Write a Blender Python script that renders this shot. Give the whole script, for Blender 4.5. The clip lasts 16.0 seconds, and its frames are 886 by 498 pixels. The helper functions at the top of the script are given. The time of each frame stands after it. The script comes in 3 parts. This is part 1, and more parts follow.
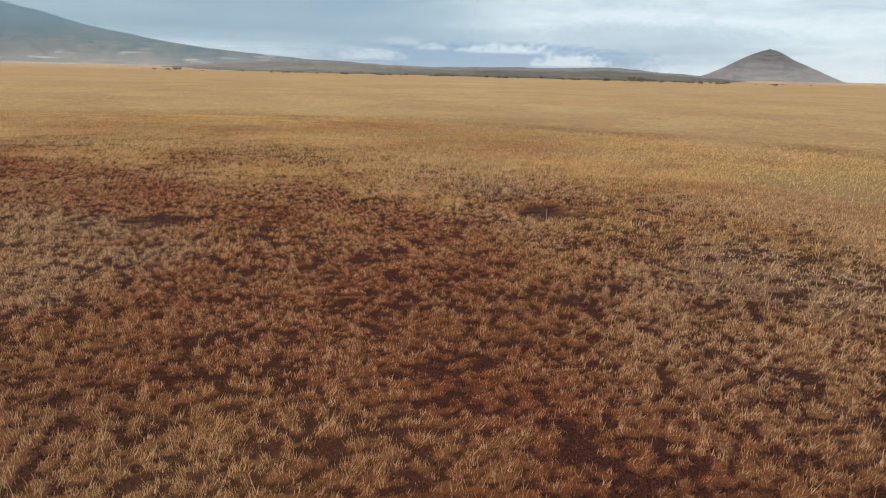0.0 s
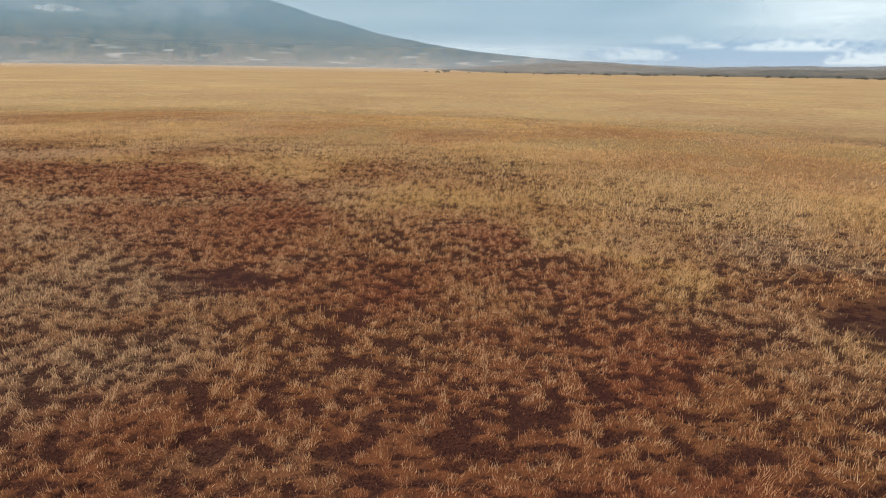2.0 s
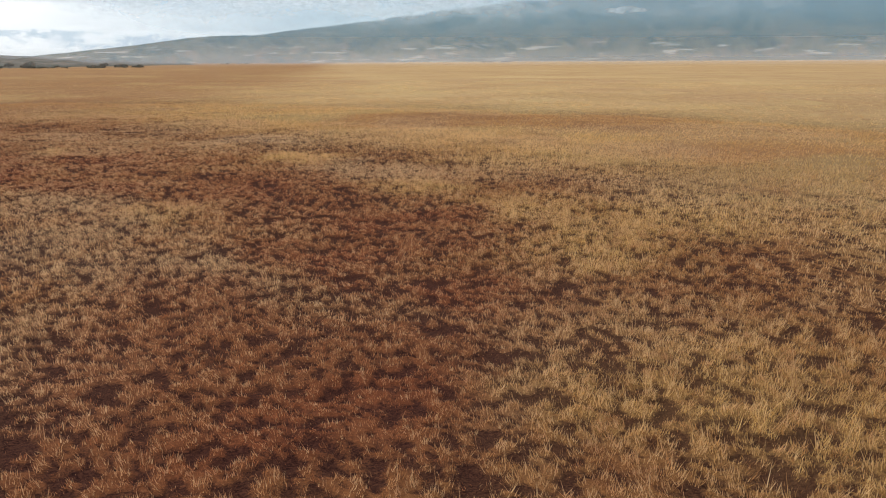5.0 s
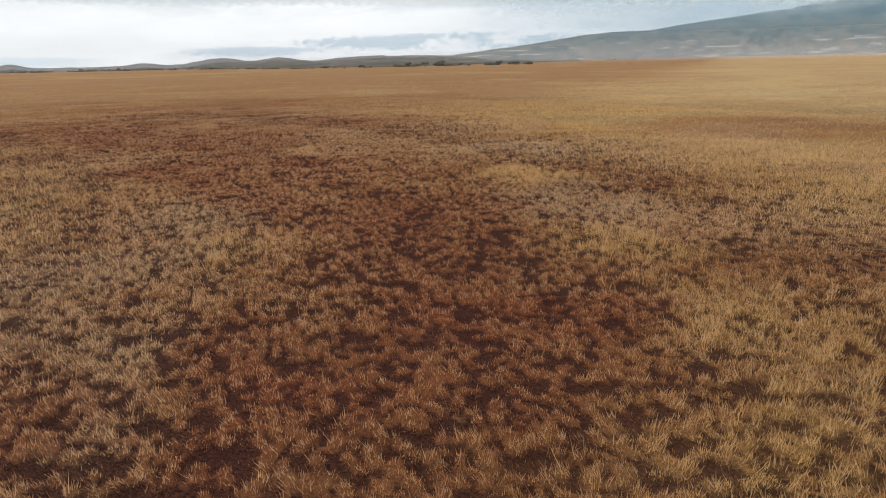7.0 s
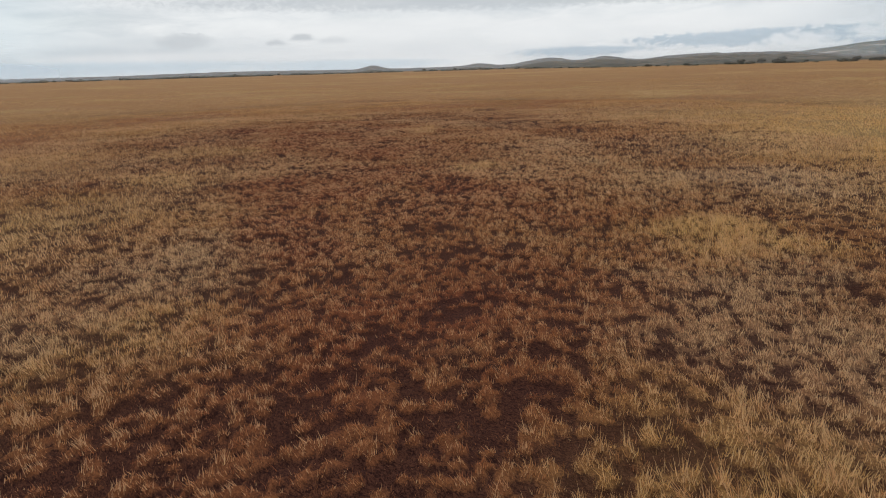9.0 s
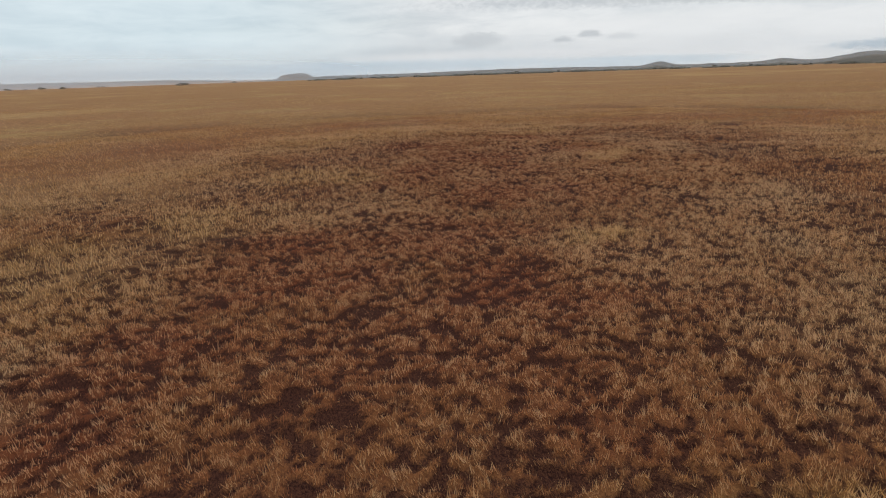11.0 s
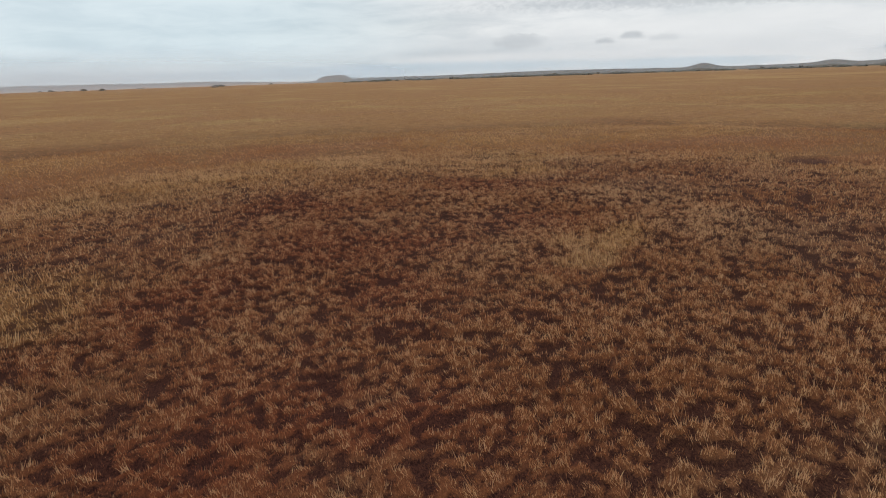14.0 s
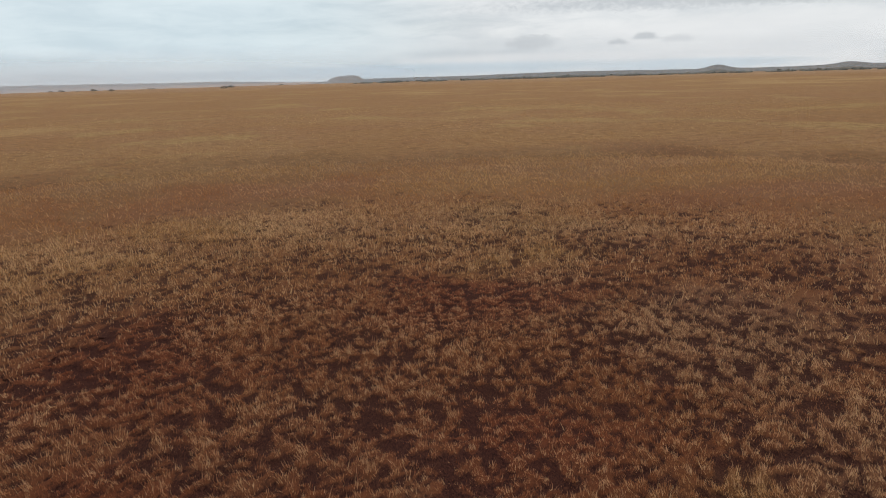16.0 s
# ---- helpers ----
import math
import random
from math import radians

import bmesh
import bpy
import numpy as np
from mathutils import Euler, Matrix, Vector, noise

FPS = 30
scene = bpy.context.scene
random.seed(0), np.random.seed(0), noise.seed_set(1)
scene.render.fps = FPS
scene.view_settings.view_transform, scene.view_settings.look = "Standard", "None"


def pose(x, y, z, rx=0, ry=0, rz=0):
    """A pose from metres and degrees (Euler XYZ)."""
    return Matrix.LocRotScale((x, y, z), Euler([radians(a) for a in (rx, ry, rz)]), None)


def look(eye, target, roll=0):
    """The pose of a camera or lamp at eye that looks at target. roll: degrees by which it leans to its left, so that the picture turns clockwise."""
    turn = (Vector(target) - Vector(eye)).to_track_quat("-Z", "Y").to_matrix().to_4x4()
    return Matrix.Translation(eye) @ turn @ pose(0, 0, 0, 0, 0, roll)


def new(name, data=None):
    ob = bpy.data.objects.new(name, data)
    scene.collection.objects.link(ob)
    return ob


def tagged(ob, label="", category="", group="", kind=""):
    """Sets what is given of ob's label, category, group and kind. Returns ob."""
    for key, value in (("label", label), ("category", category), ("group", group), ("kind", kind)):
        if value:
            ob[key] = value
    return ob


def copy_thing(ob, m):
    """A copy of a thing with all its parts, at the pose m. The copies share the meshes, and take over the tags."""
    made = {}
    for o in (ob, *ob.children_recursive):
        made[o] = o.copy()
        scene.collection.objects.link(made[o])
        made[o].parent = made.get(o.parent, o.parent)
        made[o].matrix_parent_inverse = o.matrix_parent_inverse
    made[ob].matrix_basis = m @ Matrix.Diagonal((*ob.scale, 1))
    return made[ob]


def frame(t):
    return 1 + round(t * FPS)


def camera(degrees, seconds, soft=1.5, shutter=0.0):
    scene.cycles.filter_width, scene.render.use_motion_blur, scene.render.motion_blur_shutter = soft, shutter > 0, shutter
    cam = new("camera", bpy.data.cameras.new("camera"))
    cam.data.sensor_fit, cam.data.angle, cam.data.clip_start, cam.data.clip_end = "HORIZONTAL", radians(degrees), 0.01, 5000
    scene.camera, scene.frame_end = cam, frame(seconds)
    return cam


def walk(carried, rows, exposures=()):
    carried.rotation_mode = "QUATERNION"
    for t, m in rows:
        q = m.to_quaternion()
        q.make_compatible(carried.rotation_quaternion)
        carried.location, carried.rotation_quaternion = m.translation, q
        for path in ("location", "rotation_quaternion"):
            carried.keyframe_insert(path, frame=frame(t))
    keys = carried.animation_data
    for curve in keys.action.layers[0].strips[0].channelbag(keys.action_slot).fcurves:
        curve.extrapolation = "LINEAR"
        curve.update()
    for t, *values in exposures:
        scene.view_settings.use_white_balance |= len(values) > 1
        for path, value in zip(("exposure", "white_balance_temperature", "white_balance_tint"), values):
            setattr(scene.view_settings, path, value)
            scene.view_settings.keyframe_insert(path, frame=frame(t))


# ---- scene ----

# A drone flies low over a dry grass plain below a clouded mountain.
# ---- camera ----
cam = camera(65.8, 16.0, 1.0)

# seconds, x, y, z, yaw (to the left from +y), pitch, roll
PATH = [
    (0, 8.795, 10.612, 4.320, 17.26, -14.51, 1.42),
    (0.5, 8.322, 12.832, 4.248, 22.36, -14.58, 1.36),
    (1, 7.801, 15.070, 4.164, 27.53, -14.70, 1.08),
    (1.5, 7.170, 17.198, 4.052, 32.73, -14.71, 0.92),
    (2, 6.476, 19.295, 3.966, 38.59, -14.77, 0.80),
    (2.5, 5.708, 21.278, 3.912, 44.47, -14.91, 0.68),
    (3, 4.827, 23.174, 3.826, 51.21, -14.94, 0.51),
    (3.2, 4.447, 23.909, 3.797, 54.02, -14.99, 0.44),
    (5.3, -1.367, 31.457, 4.050, 86.22, -15.34, -0.31),
    (5.5, -2.094, 32.013, 4.021, 89.41, -15.34, -0.37),
    (6, -3.985, 33.221, 3.946, 97.45, -15.36, -0.67),
    (6.5, -5.978, 34.209, 3.866, 105.31, -15.30, -0.87),
    (7, -8.100, 34.935, 3.794, 112.37, -15.32, -1.13),
    (7.5, -10.284, 35.398, 3.739, 118.91, -15.32, -1.39),
    (8, -12.530, 35.578, 3.647, 125.46, -15.12, -1.51),
    (8.5, -14.793, 35.460, 3.559, 131.98, -14.85, -1.65),
    (9, -16.996, 35.089, 3.535, 138.48, -14.79, -1.66),
    (9.2, -17.849, 34.855, 3.549, 141.05, -14.83, -1.59),
    (11.3, -26.992, 30.195, 3.899, 163.07, -14.31, -1.92),
    (11.5, -27.746, 29.432, 3.890, 163.77, -14.30, -1.93),
    (12, -29.562, 27.367, 3.868, 164.04, -14.31, -1.98),
    (12.5, -31.174, 25.236, 3.865, 164.04, -14.27, -1.99),
    (13, -32.626, 23.005, 3.869, 163.99, -14.28, -1.87),
    (13.5, -33.984, 20.701, 3.892, 164.03, -14.18, -1.94),
    (14, -35.209, 18.430, 4.083, 164.47, -14.15, -1.88),
    (14.5, -36.302, 16.143, 4.240, 164.94, -14.08, -1.68),
    (15, -37.339, 13.783, 4.435, 165.33, -13.99, -1.61),
    (15.5, -38.255, 11.507, 4.823, 165.26, -14.01, -1.38),
    (16, -39.346, 8.987, 5.100, 165.39, -14.08, -1.69),
]


def flown(x, y, z, yaw, pitch, roll):
    a, b = radians(yaw), radians(pitch)
    ahead = Vector((-math.sin(a) * math.cos(b), math.cos(a) * math.cos(b), math.sin(b)))
    return look((x, y, z), Vector((x, y, z)) + 4 * ahead, roll)


walk(cam, [(t, flown(*row)) for t, *row in PATH], [(0.0, 0.22), (3.0, 0.45), (5.5, 0.33), (7.5, 0.12), (9.0, -0.05), (11.5, -0.1), (16.0, -0.1)])

CENTRE = (-15.0, 25.0)          # middle of the flight
HEADING = 100.0                 # bearing at which the sky's seam lies opposite


# ---- nodes ----
class Nodes:
    """A short way to write node trees."""

    def __init__(self, tree):
        self.tree = tree
        self.tree.nodes.clear()

    def add(self, kind, **settings):
        node = self.tree.nodes.new(kind)
        for key, value in settings.items():
            setattr(node, key, value)
        return node

    def put(self, socket, value):
        if isinstance(value, bpy.types.NodeSocket):
            self.tree.links.new(value, socket)
        elif value is not None:
            socket.default_value = value

    def math(self, op, a, b=None, c=None, clamp=False):
        node = self.add("ShaderNodeMath", operation=op, use_clamp=clamp)
        for socket, value in zip(node.inputs, (a, b, c)):
            self.put(socket, value)
        return node.outputs[0]

    def vmath(self, op, a, b=None):
        node = self.add("ShaderNodeVectorMath", operation=op)
        self.put(node.inputs[0], a)
        self.put(node.inputs[1], b)
        return node.outputs[0]

    def step(self, value, low, high, to_low=0.0, to_high=1.0):
        node = self.add("ShaderNodeMapRange", interpolation_type="SMOOTHSTEP")
        for socket, given in zip(node.inputs, (value, low, high, to_low, to_high)):
            self.put(socket, given)
        return node.outputs[0]

    def mix(self, factor, a, b, blend="MIX"):
        node = self.add("ShaderNodeMix", data_type="RGBA", blend_type=blend)
        self.put(node.inputs[0], factor)
        self.put(node.inputs[6], a)
        self.put(node.inputs[7], b)
        return node.outputs[2]

    def noise(self, vector, scale, detail=3.0, rough=0.55, warp=0.0):
        node = self.add("ShaderNodeTexNoise")
        self.put(node.inputs["Vector"], vector)
        for key, value in (("Scale", scale), ("Detail", detail), ("Roughness", rough), ("Distortion", warp)):
            node.inputs[key].default_value = value
        return node.outputs[0]

    def scaled(self, vector, x, y, z):
        return self.vmath("MULTIPLY", vector, (x, y, z))

    def split(self, vector):
        node = self.add("ShaderNodeSeparateXYZ")
        self.put(node.inputs[0], vector)
        return node.outputs

    def join(self, x, y, z):
        node = self.add("ShaderNodeCombineXYZ")
        for socket, value in zip(node.inputs, (x, y, z)):
            self.put(socket, value)
        return node.outputs[0]

    def position(self):
        return self.add("ShaderNodeNewGeometry").outputs["Position"]

    def bump(self, height, strength, distance):
        node = self.add("ShaderNodeBump")
        node.inputs["Strength"].default_value = strength
        node.inputs["Distance"].default_value = distance
        self.put(node.inputs["Height"], height)
        return node.outputs[0]


def rgb(r, g, b):
    return (r, g, b, 1.0)


# ---- sky and sun ----
SUN_BEARING, SUN_HEIGHT = 150.0, 50.0     # bearing to the left from +y, and height, in degrees

world = bpy.data.worlds.new("clouded_sky")
scene.world = world
world.use_nodes = True


def build_sky():
    n = Nodes(world.node_tree)
    way = n.add("ShaderNodeTexCoord").outputs["Generated"]
    turned = n.add("ShaderNodeVectorRotate", rotation_type="Z_AXIS")
    n.put(turned.inputs["Vector"], way)
    turned.inputs["Angle"].default_value = -radians(HEADING)
    x, y, z = n.split(turned.outputs[0])
    bearing = n.math("MULTIPLY_ADD", n.math("ARCTAN2", n.math("MULTIPLY", x, -1.0), y), 180 / math.pi, HEADING)
    height = n.math("MULTIPLY", n.math("ARCSINE", z), 180 / math.pi)
    clear = n.add("ShaderNodeTexSky", sky_type="NISHITA", sun_disc=False)
    clear.sun_elevation, clear.sun_rotation = radians(SUN_HEIGHT), radians(-SUN_BEARING)
    blue = n.mix(1.0, clear.outputs[0], rgb(0.10, 0.10, 0.10), "MULTIPLY")
    # the sheet of cloud, seen along a flat layer
    deep = n.math("ADD", n.math("MAXIMUM", z, 0.0), 0.055)
    flat = n.join(n.math("DIVIDE", x, deep), n.math("DIVIDE", y, deep), 0.0)
    rolls = n.noise(flat, 0.35, 5.0, 0.5, 0.3)
    fine = n.noise(n.join(n.math("MULTIPLY", bearing, 0.22), n.math("MULTIPLY", height, 0.9), 7.0), 1.0, 6.0, 0.62, 0.5)
    wide = n.noise(n.join(n.math("MULTIPLY", bearing, 0.06), n.math("MULTIPLY", height, 0.35), 2.0), 1.0, 3.0, 0.5, 0.3)
    tone = n.math("ADD", n.math("MULTIPLY", rolls, 0.3), n.math("ADD", n.math("MULTIPLY", wide, 0.4), n.math("MULTIPLY", fine, 0.3)))
    light = n.step(tone, 0.34, 0.62)
    # cool and greyer by the mountain, whitest beyond it, pale blue over the far lowland
    east = n.math("MULTIPLY", n.step(bearing, 82.0, 108.0), n.step(bearing, 182.0, 160.0))
    grey = n.mix(east, rgb(0.43, 0.54, 0.61), rgb(0.64, 0.69, 0.73))
    white = n.mix(east, rgb(0.68, 0.78, 0.82), rgb(0.91, 0.93, 0.94))
    lowland = n.step(bearing, 160.0, 185.0)
    grey = n.mix(lowland, grey, rgb(0.62, 0.74, 0.81))
    white = n.mix(lowland, white, rgb(0.78, 0.89, 0.94))
    sheet = n.mix(light, grey, white)
    # low gaps that show hazy blue, with heaped clouds in them
    wob = n.math("MULTIPLY", n.math("SUBTRACT", n.noise(n.join(n.math("MULTIPLY", bearing, 1.7), n.math("MULTIPLY", height, 3.2), 1.0), 1.0, 4.0, 0.60, 0.5), 0.5), 1.35)

    puffs = n.math("MULTIPLY", n.math("SUBTRACT", n.noise(n.join(n.math("MULTIPLY", bearing, 1.5), n.math("MULTIPLY", height, 2.4), 4.0), 1.0, 4.0, 0.50, 0.2), 0.5), 1.35)

    def blob(at, up, wide, tall, soft, rough, edge=wob):
        a = n.math("POWER", n.math("ABSOLUTE", n.math("DIVIDE", n.math("SUBTRACT", bearing, at), wide)), 2.0)
        b = n.math("POWER", n.math("ABSOLUTE", n.math("DIVIDE", n.math("SUBTRACT", height, up), tall)), 2.0)
        far = n.math("ADD", n.math("ADD", a, b), n.math("MULTIPLY", edge, rough))
        return n.step(far, 1.0 + soft, 1.0 - soft)

    def heap(at, base, wide, tall, rough=2.6):
        """A heaped cloud with a level base and a lumpy top."""
        foot = n.step(n.math("ADD", height, n.math("MULTIPLY", wob, 0.12)), base - 0.10, base + 0.22)
        return n.math("MULTIPLY", foot, blob(at, base, wide, 1.2 * tall, 0.75, rough * 1.1, puffs))

    def most(some):
        total = some[0]
        for one in some[1:]:
            total = n.math("MAXIMUM", total, one)
        return total

    bands = most([blob(30.0, 2.6, 26.0, 0.8, 0.9, 1.2), blob(2.0, 2.6, 10.0, 1.3, 0.9, 1.0)])
    sheet = n.mix(n.math("MULTIPLY", bands, 0.6), sheet, rgb(0.36, 0.47, 0.56))
    shine = most([blob(118.0, 2.7, 12.0, 0.75, 0.8, 1.0), blob(140.0, 2.6, 16.0, 1.5, 0.9, 1.0), blob(104.0, 3.3, 9.0, 0.6, 0.8, 1.2), blob(155.0, 1.2, 12.0, 0.5, 0.9, 0.8)])
    sheet = n.mix(n.math("MULTIPLY", shine, 0.7), sheet, rgb(0.85, 0.87, 0.885))
    gaps = most([blob(14.0, 1.1, 13.0, 1.25, 0.5, 1.2), blob(112.0, 1.55, 11.0, 0.6, 0.4, 2.6), blob(127.0, 1.0, 5.0, 0.35, 0.7, 2.0)])
    haze = n.mix(n.step(bearing, 60.0, 90.0), rgb(0.25, 0.38, 0.53), rgb(0.46, 0.56, 0.65))
    sheet = n.mix(n.math("MULTIPLY", gaps, 0.85), sheet, haze)
    pale = most([blob(168.0, 0.6, 18.0, 0.5, 0.8, 0.8), blob(146.0, 0.45, 8.0, 0.4, 0.8, 0.8)])
    sheet = n.mix(n.math("MULTIPLY", pale, 0.55), sheet, rgb(0.52, 0.68, 0.80))
    heaps = most([heap(23.6, 0.8, 2.6, 0.75), heap(21.0, 2.0, 1.3, 0.55), heap(18.6, 1.65, 1.1, 0.45),
                  heap(12.8, 1.5, 3.6, 0.6), heap(7.6, 0.55, 2.8, 0.8, 2.0), blob(344.0, 0.8, 4.0, 1.6, 0.9, 1.0),
                  heap(111.6, 0.7, 2.8, 0.95, 3.0), heap(107.0, 1.2, 1.6, 0.7, 3.0), heap(117.0, 0.5, 2.5, 0.45), heap(122.0, 0.5, 2.0, 0.4), heap(105.0, 1.8, 1.2, 0.5)])
    sheet = n.mix(n.math("MULTIPLY", heaps, 0.9), sheet, n.mix(n.step(bearing, 60.0, 90.0), rgb(0.66, 0.75, 0.79), rgb(0.84, 0.87, 0.89)))
    dark = most([heap(149.1, 2.35, 0.95, 0.45, 1.6), heap(151.1, 2.05, 0.8, 0.35, 1.6), n.math("MULTIPLY", heap(146.6, 2.1, 1.0, 0.5, 2.2), 0.5),
                 n.math("MULTIPLY", blob(157.8, 2.5, 1.9, 0.55, 0.7, 2.4), 0.7), n.math("MULTIPLY", blob(132.0, 5.2, 26.0, 0.75, 0.8, 1.6), 0.9),
                 n.math("MULTIPLY", blob(110.0, 4.9, 12.0, 0.8, 0.8, 1.6), 0.8)])
    sheet = n.mix(n.math("MULTIPLY", dark, 0.7), sheet, rgb(0.50, 0.54, 0.58))
    cover = n.math("MULTIPLY_ADD", n.step(rolls, 0.25, 0.45), 0.06, 0.92)
    back = n.add("ShaderNodeBackground")
    n.put(back.inputs[0], n.mix(cover, blue, sheet))
    back.inputs[1].default_value = 1.0
    n.put(n.add("ShaderNodeOutputWorld").inputs[0], back.outputs[0])


build_sky()

sun_data = bpy.data.lights.new("sun", "SUN")
sun_data.energy, sun_data.angle, sun_data.color = 2.0, radians(8), (1.0, 0.95, 0.88)
sun = new("sun", sun_data)
a, b = radians(SUN_BEARING), radians(SUN_HEIGHT)
sun.matrix_world = look((0, 0, 300), (300 * math.sin(a) * math.cos(b), -300 * math.cos(a) * math.cos(b), 300 - 300 * math.sin(b)))


# ---- materials ----
# worn dark patches in the grass: x, y, radius
BARE = [(-4.5, 25.9, 0.8), (5.9, 32.0, 0.75), (-58.5, -5.6, 1.0), (-26.3, 13.2, 0.5)]
# stands of taller golden grass
GOLD = [(7.3, 30.7, 1.3), (-6.9, 36.0, 3.0), (-1.5, 40.5, 6.0), (-17.0, 39.0, 3.5), (0.4, 32.8, 1.6), (-19.0, 35.4, 1.9), (-14.7, 36.0, 1.9), (-13.7, 34.2, 1.0),
        (-20.2, 25.6, 1.7), (-29.1, 40.5, 5.0), (-30.6, 28.9, 1.5), (-20.0, 15.5, 3.5), (-25.6, 10.5, 2.2), (-35.1, 18.2, 0.6), (-29.5, 4.5, 2.5), (-40.1, 6.1, 1.2),
        (-46.6, -9.6, 2.2), (-43.2, 4.3, 0.8), (5.4, 16.8, 1.3), (-22.8, 33.6, 1.3), (-50.0, -24.0, 7.0), (12.0, 50.0, 9.0)]
# mats of bleached, pinkish tussocks
BUFF = [(-6.2, 24.5, 2.4), (-2.5, 21.8, 2.0), (-9.0, 26.3, 2.0), (-16.9, 23.7, 2.6), (-14.0, 26.9, 2.2), (-11.5, 28.0, 1.3), (-21.5, 22.0, 1.8), (3.4, 35.9, 2.0),
        (-25.8, 32.3, 2.2), (-36.9, 25.6, 3.0), (-27.8, 30.6, 1.6), (-47.4, 4.6, 2.6), (-37.4, 20.3, 1.3), (-48.8, -2.0, 2.6), (-41.8, 15.0, 2.2), (12.0, 26.0, 3.0)]
# trampled ground with red stubble
RED = [(3.8, 24.0, 1.6), (2.5, 28.2, 1.5), (-7.7, 30.4, 1.8), (-2.2, 32.0, 1.3), (-1.6, 27.4, 1.6), (-14.6, 30.7, 1.6), (-12.6, 32.6, 1.4), (-18.4, 31.4, 1.6),
       (-23.9, 22.6, 1.4), (-25.0, 20.4, 1.5), (-31.2, 16.2, 2.2), (-31.7, 20.3, 1.8), (-23.0, 27.7, 1.7), (-21.4, 29.0, 1.4), (-28.0, 14.7, 1.8), (-35.1, 10.7, 2.0),
       (-27.1, 17.4, 1.5), (-43.4, -6.2, 1.7), (-36.4, -3.3, 2.2), (-42.5, 1.4, 1.3), (-37.5, 2.6, 2.2), (-38.0, 7.0, 1.8), (-34.0, 5.5, 1.8), (6.5, 18.5, 1.4)]
# the middle of the strip of plain that is flown over
STRIP = [(9.0, 12.0), (6.1, 19.2), (-2.2, 28.8), (-11.0, 32.1), (-18.2, 31.0), (-23.0, 28.4), (-30.2, 20.8), (-36.5, 12.0), (-41.6, 0.3)]


def lattice(x, y, seed):
    h = np.sin(x * 127.1 + y * 311.7 + seed * 74.7) * 43758.5453
    return h - np.floor(h)


def rough(x, y, size, seed=0):
    """Smooth noise of 0 to 1 over places, with bumps of that size in metres."""
    x, y = np.asarray(x) / size, np.asarray(y) / size
    i, j = np.floor(x), np.floor(y)
    u, v = x - i, y - j
    u, v = u * u * (3 - 2 * u), v * v * (3 - 2 * v)
    low = lattice(i, j, seed) * (1 - u) + lattice(i + 1, j, seed) * u
    top = lattice(i, j + 1, seed) * (1 - u) + lattice(i + 1, j + 1, seed) * u
    return low * (1 - v) + top * v


def ramp(value, low, high):
    k = np.clip((value - low) / (high - low), 0, 1)
    return k * k * (3 - 2 * k)


def off_strip(x, y):
    best = np.full(np.shape(x), 1e9)
    for (ax, ay), (bx, by) in zip(STRIP, STRIP[1:]):
        dx, dy = bx - ax, by - ay
        k = np.clip(((x - ax) * dx + (y - ay) * dy) / (dx * dx + dy * dy), 0, 1)
        best = np.minimum(best, np.hypot(x - ax - k * dx, y - ay - k * dy))
    return best


def patches(x, y, some, soft):
    total = np.zeros(np.shape(x))
    for sx, sy, r in some:
        near = np.nonzero((np.abs(x - sx) < r * (1 + soft)) & (np.abs(y - sy) < r * (1 + soft)))
        total[near] = np.maximum(total[near], ramp(np.hypot(x[near] - sx, y[near] - sy), r * (1 + soft), r * (1 - soft)))
    return total


def zones(x, y):
    """How far the grass at a place is trampled red, tall and golden, bleached, or worn away; and how open the plain is there."""
    dx = 2.6 * (rough(x, y, 2.6, 81) - 0.5) + 1.3 * (rough(x, y, 0.9, 82) - 0.5)
    dy = 2.6 * (rough(x, y, 2.6, 83) - 0.5) + 1.3 * (rough(x, y, 0.9, 84) - 0.5)
    u, v = x + dx, y + dy
    wide = 0.6 * rough(x, y, 9.0, 85) + 0.4 * rough(x, y, 3.5, 86)
    away = off_strip(x, y) + 9.0 * (wide - 0.5)
    plain = ramp(away, 6.0, 17.0)
    red = np.maximum(patches(u, v, RED, 0.8), 0.6 * ramp(away, 5.0, 0.5) * ramp(rough(x, y, 3.1, 87), 0.35, 0.6))
    gold = np.maximum(patches(u, v, GOLD, 0.7), plain * (0.35 + 0.65 * ramp(rough(x, y, 12.0, 88), 0.3, 0.6)))
    buff = np.maximum(patches(u, v, BUFF, 0.7), 0.35 * ramp(rough(x, y, 5.0, 89), 0.45, 0.75))
    bare = patches(x + 0.45 * dx, y + 0.45 * dy, BARE, 0.6)
    return red, gold * (1 - 0.6 * red), buff * (1 - red), bare, plain


TUSSOCK = 0.17         # from one tussock to the next


